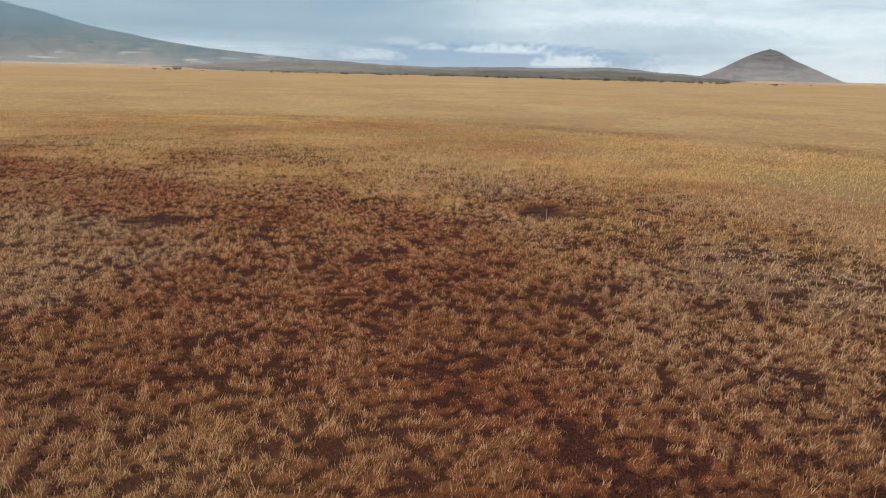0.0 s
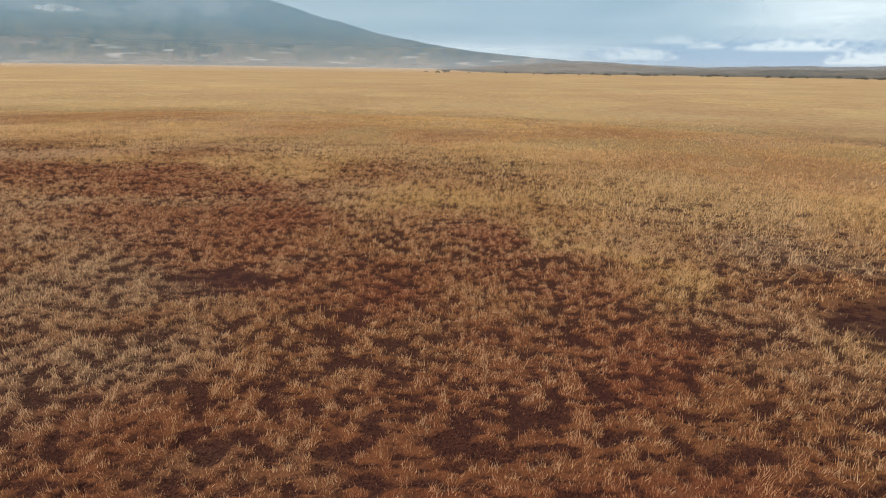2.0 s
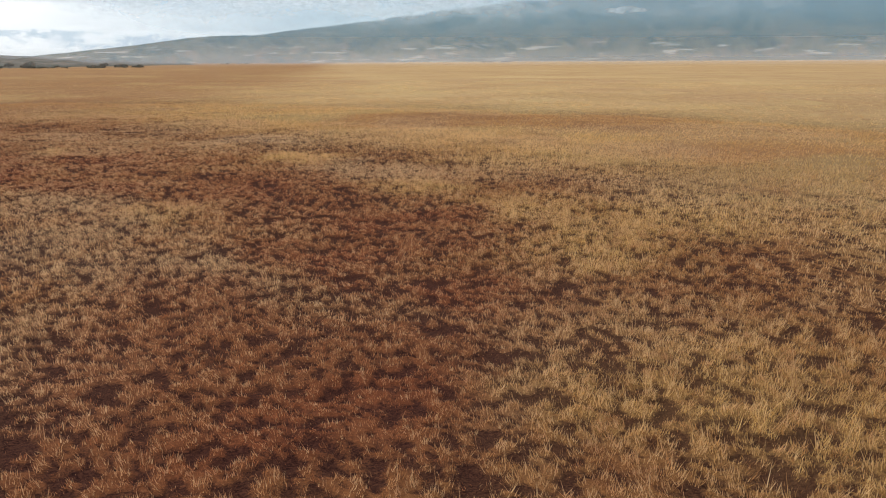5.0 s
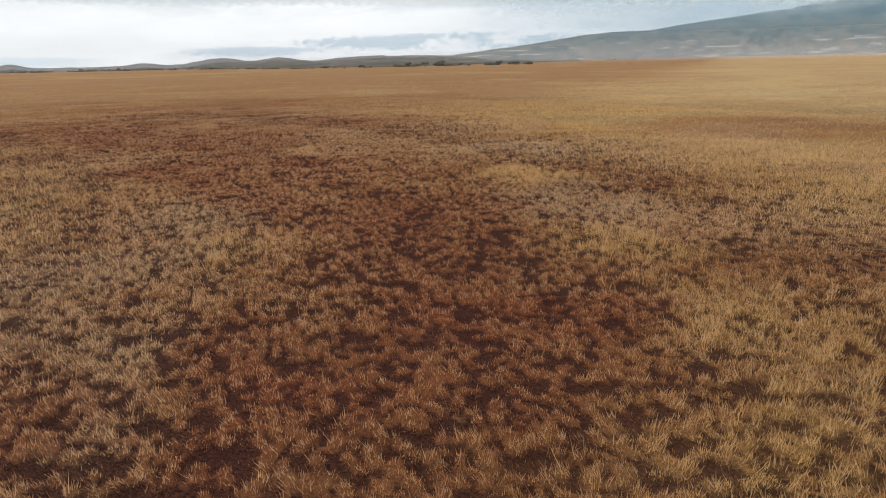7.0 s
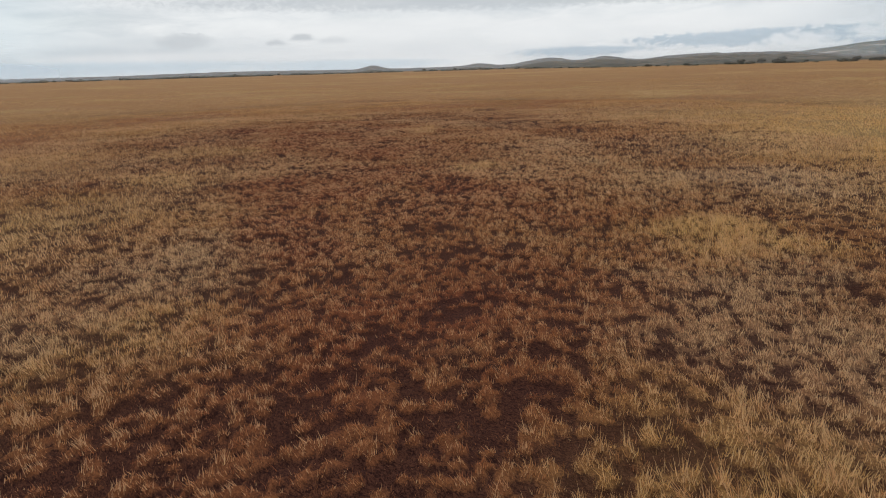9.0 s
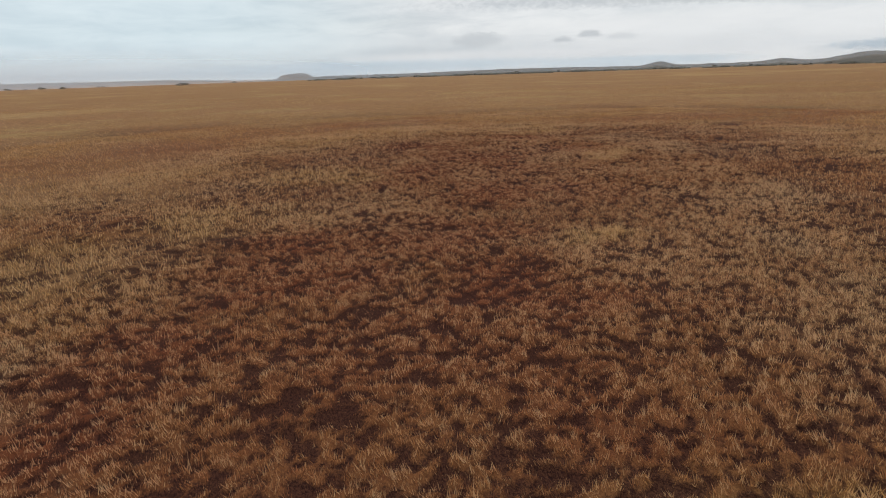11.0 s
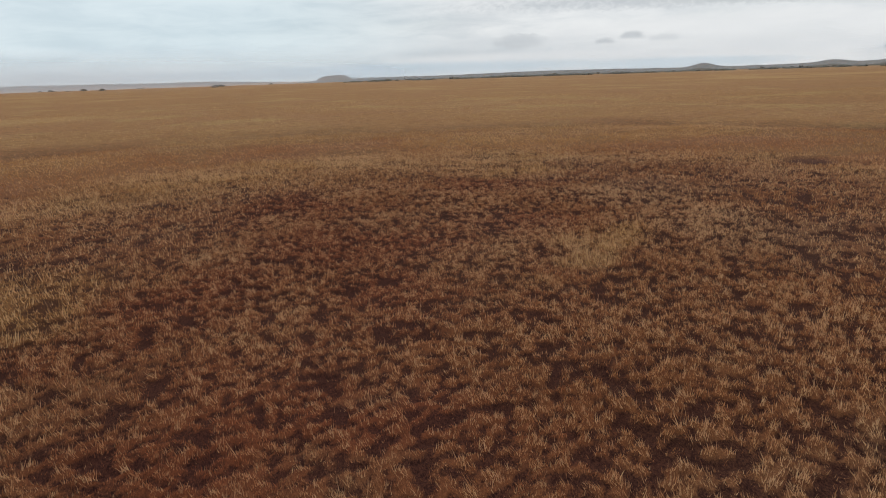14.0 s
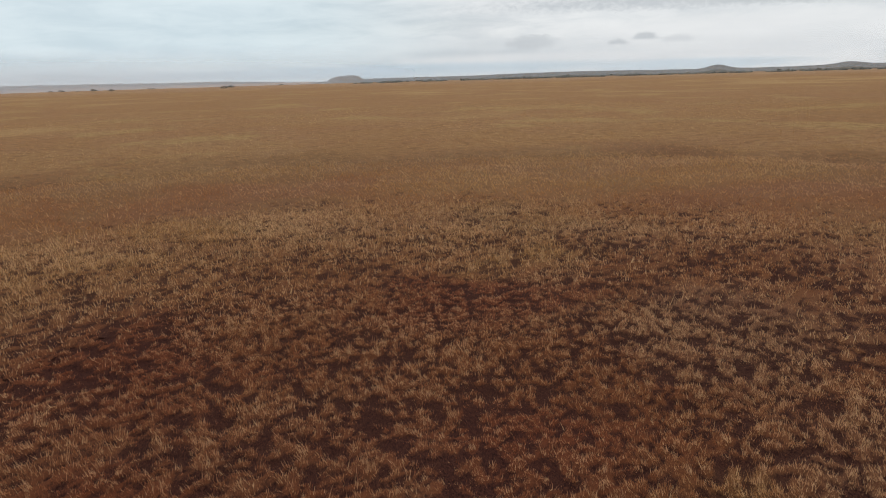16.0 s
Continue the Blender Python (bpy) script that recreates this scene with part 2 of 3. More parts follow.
def mound(x, y):
    """Old tussocks: 1 on top of one, 0 in the gaps between them; and a number of 0 to 1 for the tussock that stands there."""
    x, y = np.asarray(x), np.asarray(y)
    u = (0.80 * x + 0.60 * y + 0.16 * (rough(x, y, 0.5, 57) - 0.5)) / TUSSOCK
    v = (0.80 * y - 0.60 * x + 0.16 * (rough(x, y, 0.5, 58) - 0.5)) / TUSSOCK
    i0, j0 = np.floor(u - 0.5), np.floor(v - 0.5)
    away = off_strip(x, y)
    thick = 0.42 + 1.05 * (0.72 * rough(x, y, 0.33, 61) + 0.28 * rough(x, y, 1.5, 62)) + 0.5 * ramp(away, 8.0, 19.0) * ramp(y, 26.0, 38.0) + 0.22 * ramp(away, 12.0, 30.0)
    best, luck = np.zeros(x.shape), np.full(x.shape, 0.5)
    for i in (i0, i0 + 1):
        for j in (j0, j0 + 1):
            one, two = lattice(i, j, 51), lattice(i, j, 52)
            far = ((u - i - 0.5 - 0.55 * (one - 0.5)) ** 2 + (v - j - 0.5 - 0.55 * (two - 0.5)) ** 2) / (0.58 + 0.28 * two) ** 2
            own = (one * 7.31 + two * 3.77) % 1.0
            up = np.clip(1 - far, 0, 1) * np.clip(2.5 * (thick - own), 0, 1)
            luck = np.where(up > best, own, luck)
            best = np.maximum(best, up)
    return best ** 0.8, (luck * 5.13) % 1.0


def add_zones(me, found, domain="POINT", **more):
    """Stores the zones of places on a mesh, one for each corner or face."""
    red, gold, buff, bare, plain = found
    rows = np.stack([red, gold, buff, bare], -1).astype(np.float32)
    me.attributes.new("zone", "FLOAT_COLOR", domain).data.foreach_set("color", rows.ravel())
    for name, values in (("plain", plain), *more.items()):
        me.attributes.new(name, "FLOAT", domain).data.foreach_set("value", np.asarray(values, np.float32).ravel())


def plain_tint():
    """A node group: the colours of dead grass and of the soil, by place on the plain."""
    tree = bpy.data.node_groups.new("plain_tint", "ShaderNodeTree")
    for name in ("Grass", "Soil"):
        tree.interface.new_socket(name, in_out="OUTPUT", socket_type="NodeSocketColor")
    n = Nodes(tree)
    place = n.position()
    zone = n.add("ShaderNodeAttribute", attribute_name="zone")
    split = n.add("ShaderNodeSeparateColor")
    n.put(split.inputs[0], zone.outputs["Color"])
    red, gold, buff = split.outputs
    bare = zone.outputs["Alpha"]
    wide = n.noise(place, 0.05, 4.0, 0.6, 0.6)
    middle = n.noise(place, 0.35, 4.0, 0.62, 0.4)
    small = n.noise(place, 2.1, 3.0, 0.6)
    _, py, _ = n.split(place)
    south = n.step(n.math("ADD", py, n.math("MULTIPLY", wide, 16.0)), 38.0, 8.0)
    grass = n.mix(gold, rgb(0.50, 0.230, 0.090), rgb(0.70, 0.425, 0.155))
    grass = n.mix(n.math("MULTIPLY", buff, 0.85), grass, rgb(0.62, 0.405, 0.225))
    grass = n.mix(n.math("MULTIPLY", red, 0.80), grass, rgb(0.40, 0.128, 0.058))
    grass = n.mix(n.step(small, 0.50, 0.30, 0.0, 0.40), grass, rgb(0.27, 0.095, 0.045))
    grass = n.mix(n.step(middle, 0.55, 0.75, 0.0, 0.45), grass, rgb(0.64, 0.40, 0.20))
    # drifts of khaki sedge and of browner grass over the open plain
    open_land = n.add("ShaderNodeAttribute", attribute_name="plain").outputs["Fac"]
    drifts = n.noise(place, 0.075, 5.0, 0.62, 0.8)
    grass = n.mix(n.math("MULTIPLY", open_land, n.step(drifts, 0.50, 0.62, 0.0, 0.60)), grass, rgb(0.54, 0.375, 0.155))
    grass = n.mix(n.math("MULTIPLY", open_land, n.step(drifts, 0.47, 0.36, 0.0, 0.60)), grass, rgb(0.40, 0.205, 0.090))
    grass = n.mix(n.math("MULTIPLY", south, 0.52), grass, rgb(0.26, 0.076, 0.036))
    grass = n.mix(n.math("MULTIPLY", bare, 0.75), grass, rgb(0.085, 0.04, 0.034))
    # soil, taken near-black to hold the shade between tussocks in its colour
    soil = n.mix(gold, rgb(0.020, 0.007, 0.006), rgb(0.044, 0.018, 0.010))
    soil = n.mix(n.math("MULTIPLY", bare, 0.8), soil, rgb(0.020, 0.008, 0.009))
    out = n.add("NodeGroupOutput")
    n.put(out.inputs[0], grass)
    n.put(out.inputs[1], soil)
    return tree


TINT = plain_tint()


def material(name):
    m = bpy.data.materials.new(name)
    m.use_nodes = True
    return m, Nodes(m.node_tree)


def principled(n, colour, rough=0.9, normal=None, spec=0.15):
    node = n.add("ShaderNodeBsdfPrincipled")
    n.put(node.inputs["Base Color"], colour)
    n.put(node.inputs["Roughness"], rough)
    node.inputs["Specular IOR Level"].default_value = spec
    if normal is not None:
        n.put(node.inputs["Normal"], normal)
    return node.outputs[0]


def finish(n, shader):
    n.put(n.add("ShaderNodeOutputMaterial").inputs[0], shader)


def matted(n, place, tint, cover):
    """Flattened dead grass over soil: strands and lumps, and the height of their relief."""
    lumps = n.noise(place, 5.5, 4.0, 0.70, 0.5)
    strands = n.noise(n.scaled(place, 1.0, 0.5, 1.0), 46.0, 3.0, 0.7, 1.2)
    high = n.math("MULTIPLY_ADD", lumps, 0.6, n.math("MULTIPLY", strands, 0.4))
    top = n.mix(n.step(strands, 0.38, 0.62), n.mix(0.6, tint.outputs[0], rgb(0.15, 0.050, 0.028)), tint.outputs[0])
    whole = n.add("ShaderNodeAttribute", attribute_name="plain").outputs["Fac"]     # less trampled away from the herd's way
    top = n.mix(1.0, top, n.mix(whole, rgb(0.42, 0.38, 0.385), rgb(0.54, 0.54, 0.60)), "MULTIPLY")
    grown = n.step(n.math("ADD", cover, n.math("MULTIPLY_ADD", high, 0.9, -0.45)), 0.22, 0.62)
    # gap colour: soil and dead strands, darkened in place of shade
    shaded_litter = n.mix(n.step(strands, 0.40, 0.60), tint.outputs[1], n.mix(0.08, rgb(0.046, 0.016, 0.013), tint.outputs[0]))
    return n.mix(grown, shaded_litter, top), high


def ground_material():
    m, n = material("red_soil_and_thatch")
    place = n.position()
    tint = n.add("ShaderNodeGroup", node_tree=TINT)
    open_land = n.add("ShaderNodeAttribute", attribute_name="far").outputs["Fac"]
    lumps = n.noise(place, 2.4, 4.0, 0.66, 0.4)
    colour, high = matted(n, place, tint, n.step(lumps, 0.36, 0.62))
    # the open plain: drifts of straw, khaki and brown grass, worn spots and rows of tussocks
    far_mat = n.mix(1.0, n.mix(0.30, tint.outputs[0], rgb(0.60, 0.365, 0.175)), rgb(0.60, 0.59, 0.66), "MULTIPLY")
    broad = n.noise(place, 0.011, 5.0, 0.62, 0.9)
    far_mat = n.mix(n.step(broad, 0.46, 0.34, 0.0, 0.55), far_mat, rgb(0.25, 0.130, 0.055))
    far_mat = n.mix(n.step(broad, 0.53, 0.66, 0.0, 0.55), far_mat, rgb(0.52, 0.345, 0.155))
    drifts = n.noise(place, 0.055, 6.0, 0.68, 0.6)
    far_mat = n.mix(n.step(drifts, 0.51, 0.60, 0.0, 0.60), far_mat, rgb(0.29, 0.155, 0.064))
    far_mat = n.mix(n.step(drifts, 0.47, 0.38, 0.0, 0.60), far_mat, rgb(0.42, 0.290, 0.120))
    worn_or_shaded = n.step(n.noise(place, 0.30, 6.0, 0.7, 0.4), 0.54, 0.68, 0.0, 0.6)
    far_mat = n.mix(worn_or_shaded, far_mat, rgb(0.20, 0.095, 0.044))
    rows = n.noise(n.vmath("ADD", place, (31.0, 7.0, 0.0)), 1.15, 4.0, 0.66, 0.3)
    _, py, _ = n.split(place)
    south = n.step(py, 40.0, 5.0)
    far_mat = n.mix(n.math("SUBTRACT", 0.36, n.math("MULTIPLY", south, 0.26)), far_mat, rgb(0.40, 0.280, 0.150))
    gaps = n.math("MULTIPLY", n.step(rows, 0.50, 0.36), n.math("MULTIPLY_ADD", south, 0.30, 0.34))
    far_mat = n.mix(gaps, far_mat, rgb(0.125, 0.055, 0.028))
    far_mat = n.mix(n.step(rows, 0.56, 0.68, 0.0, 0.40), far_mat, rgb(0.58, 0.37, 0.18))
    far_mat = n.mix(n.math("MULTIPLY", south, 0.38), far_mat, rgb(0.20, 0.095, 0.038))
    finish(n, principled(n, n.mix(open_land, colour, far_mat), 0.95, n.bump(high, 1.0, 0.10), 0.03))
    return m


def thatch_material():
    """Old tussocks, matted and bleached on top, soil with painted shade between."""
    m, n = material("matted_tussocks")
    tint = n.add("ShaderNodeGroup", node_tree=TINT)
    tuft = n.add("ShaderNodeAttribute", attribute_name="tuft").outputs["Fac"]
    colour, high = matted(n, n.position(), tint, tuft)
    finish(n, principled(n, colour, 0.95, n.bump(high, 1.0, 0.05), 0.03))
    return m


def grass_material(name, grain):
    m, n = material(name)
    tint = n.add("ShaderNodeGroup", node_tree=TINT)
    luck = n.add("ShaderNodeNewGeometry").outputs["Random Per Island"]
    tone = n.add("ShaderNodeAttribute", attribute_name="tone").outputs["Fac"]
    # rotten litter with gap shade in its colour, russet stubble and bleached tussocks
    worn_or_shaded = n.mix(n.step(tone, 0.0, 0.45), rgb(0.10, 0.036, 0.024), tint.outputs[0])
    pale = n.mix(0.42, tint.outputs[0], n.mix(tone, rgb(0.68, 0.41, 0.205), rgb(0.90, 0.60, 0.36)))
    colour = n.mix(n.step(tone, 0.40, 0.85), worn_or_shaded, pale)
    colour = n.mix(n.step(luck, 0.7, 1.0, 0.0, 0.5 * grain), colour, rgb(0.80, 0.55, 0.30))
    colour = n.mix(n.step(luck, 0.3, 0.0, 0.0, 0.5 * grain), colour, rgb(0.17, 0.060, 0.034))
    front = n.add("ShaderNodeBsdfDiffuse")
    n.put(front.inputs[0], colour)
    through_light = n.add("ShaderNodeBsdfTranslucent")
    n.put(through_light.inputs[0], colour)
    both = n.add("ShaderNodeMixShader")
    both.inputs[0].default_value = 0.4
    n.put(both.inputs[1], front.outputs[0])
    n.put(both.inputs[2], through_light.outputs[0])
    finish(n, both.outputs[0])
    return m


def slope_material(name, low, high, field, size, fields=0.3, top=1e4, flat=1.8, lying=False):
    """Scrub on a hillside, in clumps along the slope, with paler open ground below a height."""
    m, n = material(name)
    place = n.position()
    px, py, pz = n.split(place)
    along = n.math("MULTIPLY", n.math("ARCTAN2", n.math("SUBTRACT", px, CENTRE[0]), n.math("SUBTRACT", py, CENTRE[1])), 2600.0)
    face = n.scaled(place, 1.0, 1.0, 4.0) if lying else n.join(along, n.math("MULTIPLY", pz, flat), 0.0)
    scrub = n.noise(face, 1.0 / size, 6.0, 0.7, 0.3)
    woods = n.noise(face, 0.25 / size, 4.0, 0.6, 0.4)
    plots = n.noise(n.scaled(face, 1.0, 7.0, 1.0), 0.30 / size, 3.0, 0.55, 0.2)
    colour = n.mix(n.step(n.math("MULTIPLY_ADD", scrub, 0.6, n.math("MULTIPLY", woods, 0.4)), 0.40, 0.60), low, high)
    bald = n.noise(n.scaled(face, 1.0, 1.6, 1.0), 0.45 / size, 5.0, 0.68, 0.5)
    colour = n.mix(n.math("MULTIPLY", n.step(bald, 0.52, 0.62), n.step(pz, 2.0 * top, 0.6 * top, 0.0, 0.55)), colour, n.mix(0.5, high, rgb(0.27, 0.165, 0.125)))
    colour = n.mix(n.math("MULTIPLY", n.step(plots, 0.59, 0.65), n.step(pz, top, 0.35 * top, 0.0, fields)), colour, field)
    finish(n, principled(n, colour, 0.95, n.bump(scrub, 0.8, 0.1 * size), 0.02))
    return m


def sheet_material(name, thick, rough, tint):
    """Haze and cloud as a tinted sheet: it scatters daylight, lets the rest through."""
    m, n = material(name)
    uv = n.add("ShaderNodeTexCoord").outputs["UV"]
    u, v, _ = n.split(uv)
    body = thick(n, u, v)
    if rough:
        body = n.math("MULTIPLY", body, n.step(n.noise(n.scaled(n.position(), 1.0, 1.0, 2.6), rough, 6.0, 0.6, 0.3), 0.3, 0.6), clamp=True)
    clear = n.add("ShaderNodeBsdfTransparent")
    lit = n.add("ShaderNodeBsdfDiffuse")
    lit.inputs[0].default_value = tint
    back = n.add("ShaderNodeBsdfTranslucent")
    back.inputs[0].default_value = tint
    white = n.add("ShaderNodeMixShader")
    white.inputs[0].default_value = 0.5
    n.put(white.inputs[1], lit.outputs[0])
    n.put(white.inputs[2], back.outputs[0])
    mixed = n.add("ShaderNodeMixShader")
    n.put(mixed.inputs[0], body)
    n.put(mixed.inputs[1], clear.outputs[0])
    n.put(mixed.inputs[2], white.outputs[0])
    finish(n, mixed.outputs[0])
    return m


M_THATCH = thatch_material()
M_GROUND, M_GRASS, M_FIELD = ground_material(), grass_material("dead_grass", 1.0), grass_material("dead_field_grass", 0.3)
M_MOUNTAIN = slope_material("forested_slope", rgb(0.020, 0.046, 0.040), rgb(0.120, 0.110, 0.078), rgb(0.40, 0.35, 0.29), 34.0, 0.75, 105.0, 1.0)
M_HILL = slope_material("scrub_hill", rgb(0.024, 0.029, 0.024), rgb(0.100, 0.088, 0.068), rgb(0.20, 0.16, 0.125), 15.0, 0.25, 1e4, 1.3, True)
M_CONE = slope_material("cinder_slope", rgb(0.046, 0.043, 0.040), rgb(0.115, 0.103, 0.094), rgb(0.17, 0.15, 0.135), 26.0, 0.3, 1e4, 1.8, True)


# ---- land ----
def land(x, y):
    """Height of the ground: small hummocks near the flight, a faint rise to the mountain's foot."""
    dx, dy = x - CENTRE[0], y - CENTRE[1]
    r = np.hypot(dx, dy)
    bearing = np.degrees(np.arctan2(-dx, dy))
    near = np.clip((140 - r) / 60, 0, 1)
    z = near * (0.05 * (rough(x, y, 0.9, 1) - 0.5) + 0.09 * (rough(x, y, 2.7, 2) - 0.5) + 0.10 * (rough(x, y, 9.0, 3) - 0.5))
    up = np.exp(-(((bearing - 55) / 30) ** 2))
    return z + up * np.clip(r - 250, 0, 4000) * 0.0022


def mesh_of(name, verts, faces, mat, smooth=False):
    """A mesh from arrays of corners and of faces that all have the same number of corners."""
    verts, faces = np.asarray(verts, np.float32), np.asarray(faces, np.int32)
    me = bpy.data.meshes.new(name)
    me.vertices.add(len(verts))
    me.vertices.foreach_set("co", verts.ravel())
    me.loops.add(faces.size)
    me.loops.foreach_set("vertex_index", faces.ravel())
    me.polygons.add(len(faces))
    me.polygons.foreach_set("loop_start", np.arange(len(faces), dtype=np.int32) * faces.shape[1])
    me.polygons.foreach_set("use_smooth", np.full(len(faces), smooth))
    me.update(calc_edges=True)
    me.materials.append(mat)
    return me


def grid_faces(nx, ny):
    k = np.arange(nx * ny).reshape(nx, ny)
    return np.stack([k[:-1, :-1], k[1:, :-1], k[1:, 1:], k[:-1, 1:]], -1).reshape(-1, 4)


def build_ground():
    def ticks(middle, half, step):
        core = np.arange(-half, half + step, step)
        out = half + step * np.cumsum(1.16 ** np.arange(1, 60))
        out = out[out < 4700]
        return middle + np.concatenate([-out[::-1], core, out])

    xs, ys = ticks(CENTRE[0], 66.0, 0.55), ticks(CENTRE[1], 60.0, 0.55)
    gx, gy = np.meshgrid(xs, ys, indexing="ij")
    gz = land(gx, gy) - 0.05 * ramp(off_strip(gx, gy), 36.0, 29.0)     # lower under the matted turf
    verts = np.stack([gx, gy, gz], -1).reshape(-1, 3)
    me = mesh_of("ground", verts, grid_faces(len(xs), len(ys)), M_GROUND, True)
    gx, gy = gx.ravel(), gy.ravel()
    add_zones(me, zones(gx, gy), far=ramp(off_strip(gx, gy) + 10.0 * (rough(gx, gy, 6.0, 90) - 0.5), 26.0, 48.0))
    ob = new("ground", me)
    tagged(ob, "flat plain of red soil under dead yellow-brown grass", "ground", kind="structure")


build_ground()


def ridge(name, label, category, spread, near, far, crest, mat, eye=CENTRE, seed=0, lumps=0.12, steps=(220, 26), curve=1.5, kind="structure", trees=(16.0, 6.0)):
    """A range of high ground that fills a spread of bearings, from its foot to its crest and down behind.
    crest gives the angle, in degrees, at which it stands above the plain."""
    az = np.linspace(*spread, steps[0])
    k = np.linspace(0, 1.15, steps[1])
    a2, k2 = np.meshgrid(az, k, indexing="ij")
    near = near(a2) if callable(near) else near
    r = near + (far - near) * k2
    x, y = eye[0] - r * np.sin(np.radians(a2)), eye[1] + r * np.cos(np.radians(a2))
    fade = np.clip(np.minimum(a2 - spread[0], spread[1] - a2) / min(6.0, 0.2 * (spread[1] - spread[0])), 0, 1)
    up = (np.tan(np.radians(crest(a2))) * far + 6.0) * fade - 2.0
    span = (far - near)
    wob = (rough(x, y, span * 0.16, seed) - 0.5) + 0.5 * (rough(x, y, span * 0.07, seed + 1) - 0.5) + 0.3 * (rough(x, y, span * 0.03, seed + 2) - 0.5)
    rise = np.where(k2 < 1, np.clip(k2, 0, 1) ** curve, 1 - (k2 - 1) * 3)
    z = up * rise * (1 + lumps * wob * np.clip(4 * k2, 0, 1)) - 3.0 * (1 - np.clip(3 * k2, 0, 1)) + land(x, y) * (1 - k2).clip(0, 1)
    # tree crowns along the slope
    z += trees[1] * (rough(x, y, trees[0], seed + 3) - 0.5) * np.clip(k2 * 3, 0, 1) * (rough(x, y, trees[0] * 9, seed + 4))
    ob = new(name, mesh_of(name, np.stack([x, y, z], -1).reshape(-1, 3), grid_faces(*steps), mat, True))
    return tagged(ob, label, category, kind=kind)


def bell(a, at, wide):
    return np.exp(-(((a - at) / wide) ** 2))


def mountain_crest(a):
    right = 0.72 * np.exp((a - 28.0) / 12.4)
    left = 0.42 + np.clip(111.5 - a, -6, 60) * 0.112 + 0.16 * bell(a, 101, 3) - 0.12 * bell(a, 95.5, 2.5)
    return 1 / (1 / right**5 + 1 / np.clip(left, 0.02, 9) ** 5) ** 0.2


ridge("mountain", "broad forested mountain with pale fields on its lower slopes, its top in cloud", "mountain", (14.0, 117.0), 2300.0, 4300.0, mountain_crest,
      M_MOUNTAIN, (3.0, 28.0), 11, 0.07, (560, 90), 1.6, trees=(60.0, 8.0))


def north_crest(a):
    return -0.15 + 0.40 * np.clip((a + 6) / 5, 0, 1) + 0.20 * bell(a, 12.3, 5) + 0.30 * bell(a, 4.5, 3.2) + 0.40 * bell(a, 28.0, 6.0)


ridge("low_hills", "low grey-brown hills covered with scrub", "hills", (-16.0, 40.0), 580.0, 2200.0, north_crest, M_HILL, (8.0, 12.0), 21, 0.25, (260, 30), 0.9)


def east_crest(a):
    steps = 0.30 * bell(a, 143.6, 0.9) + 0.20 * bell(a, 135.1, 1.1) + 0.50 * bell(a, 129.4, 2.2) + 0.42 * bell(a, 125.2, 1.6)
    return 0.07 + steps + 0.45 * bell(a, 117.5, 5.0) + 0.25 * bell(a, 112.0, 3.0) + 0.10 * bell(a, 155.0, 5.0)


ridge("wooded_hills", "chain of low rounded hills dark with bush", "hills", (100.0, 176.0), lambda a: 560.0 + 390.0 * ramp(a, 121.0, 136.0), 2600.0, east_crest, M_HILL, (-13.0, 35.0), 31, 0.2, (520, 24), 0.8)


def mesa_crest(a):
    return 0.44 * np.clip(1 - np.abs((a - 172.7) / 1.55) ** 3.5, 0, 1) + 0.05 * bell(a, 172.3, 0.5) - 0.1


ridge("flat_topped_hill", "small flat-topped hill far across the plain", "hill", (170.0, 175.5), 2600.0, 3000.0, mesa_crest, M_HILL, (-33.0, 22.0), 41, 0.1, (90, 14), 0.5)


def shelf_crest(a):
    return 0.16 + 0.12 * bell(a, 196, 9)


ridge("far_lowland", "flat far shore of the plain in haze", "plain", (176.0, 215.0), 3400.0, 4500.0, shelf_crest, M_HILL, (-33.0, 22.0), 51, 0.1, (160, 12), 1.0)


def build_cone():
    """A lone cinder cone with slightly hollow sides and a blunt top."""
    at = Vector((8.8 - 2600 * math.sin(radians(-7.0)), 10.6 + 2600 * math.cos(radians(-7.0)), -2.0))
    rings, parts = np.linspace(0, 1, 40), 96
    angle = np.linspace(0, 2 * math.pi, parts + 1)[:-1]
    rr, aa = np.meshgrid(rings, angle, indexing="ij")
    r = rr * 330.0
    x, y = r * np.cos(aa), r * np.sin(aa)
    z = 113.0 * (0.88 * np.clip(1 - rr / 0.72, 0, 1) ** 1.12 + 0.12 * (1 - rr) ** 1.5) - 6.0 * np.exp(-((rr / 0.05) ** 2))
    z += 9.0 * (rough(x, y, 70.0, 5) - 0.5) * np.clip(rr * 5, 0, 1) * (1 - rr) + 4.0 * (rough(x, y, 25.0, 6) - 0.5) * (1 - rr)
    k = np.arange(len(rings) * parts).reshape(len(rings), parts)
    nxt = np.roll(k, -1, 1)
    faces = np.stack([k[:-1], k[1:], nxt[1:], nxt[:-1]], -1).reshape(-1, 4)
    ob = new("cone_hill", mesh_of("cone_hill", np.stack([x + at.x, y + at.y, z + at.z], -1).reshape(-1, 3), faces, M_CONE, True))
    tagged(ob, "steep grey cone-shaped hill alone on the plain", "hill", kind="structure")


build_cone()


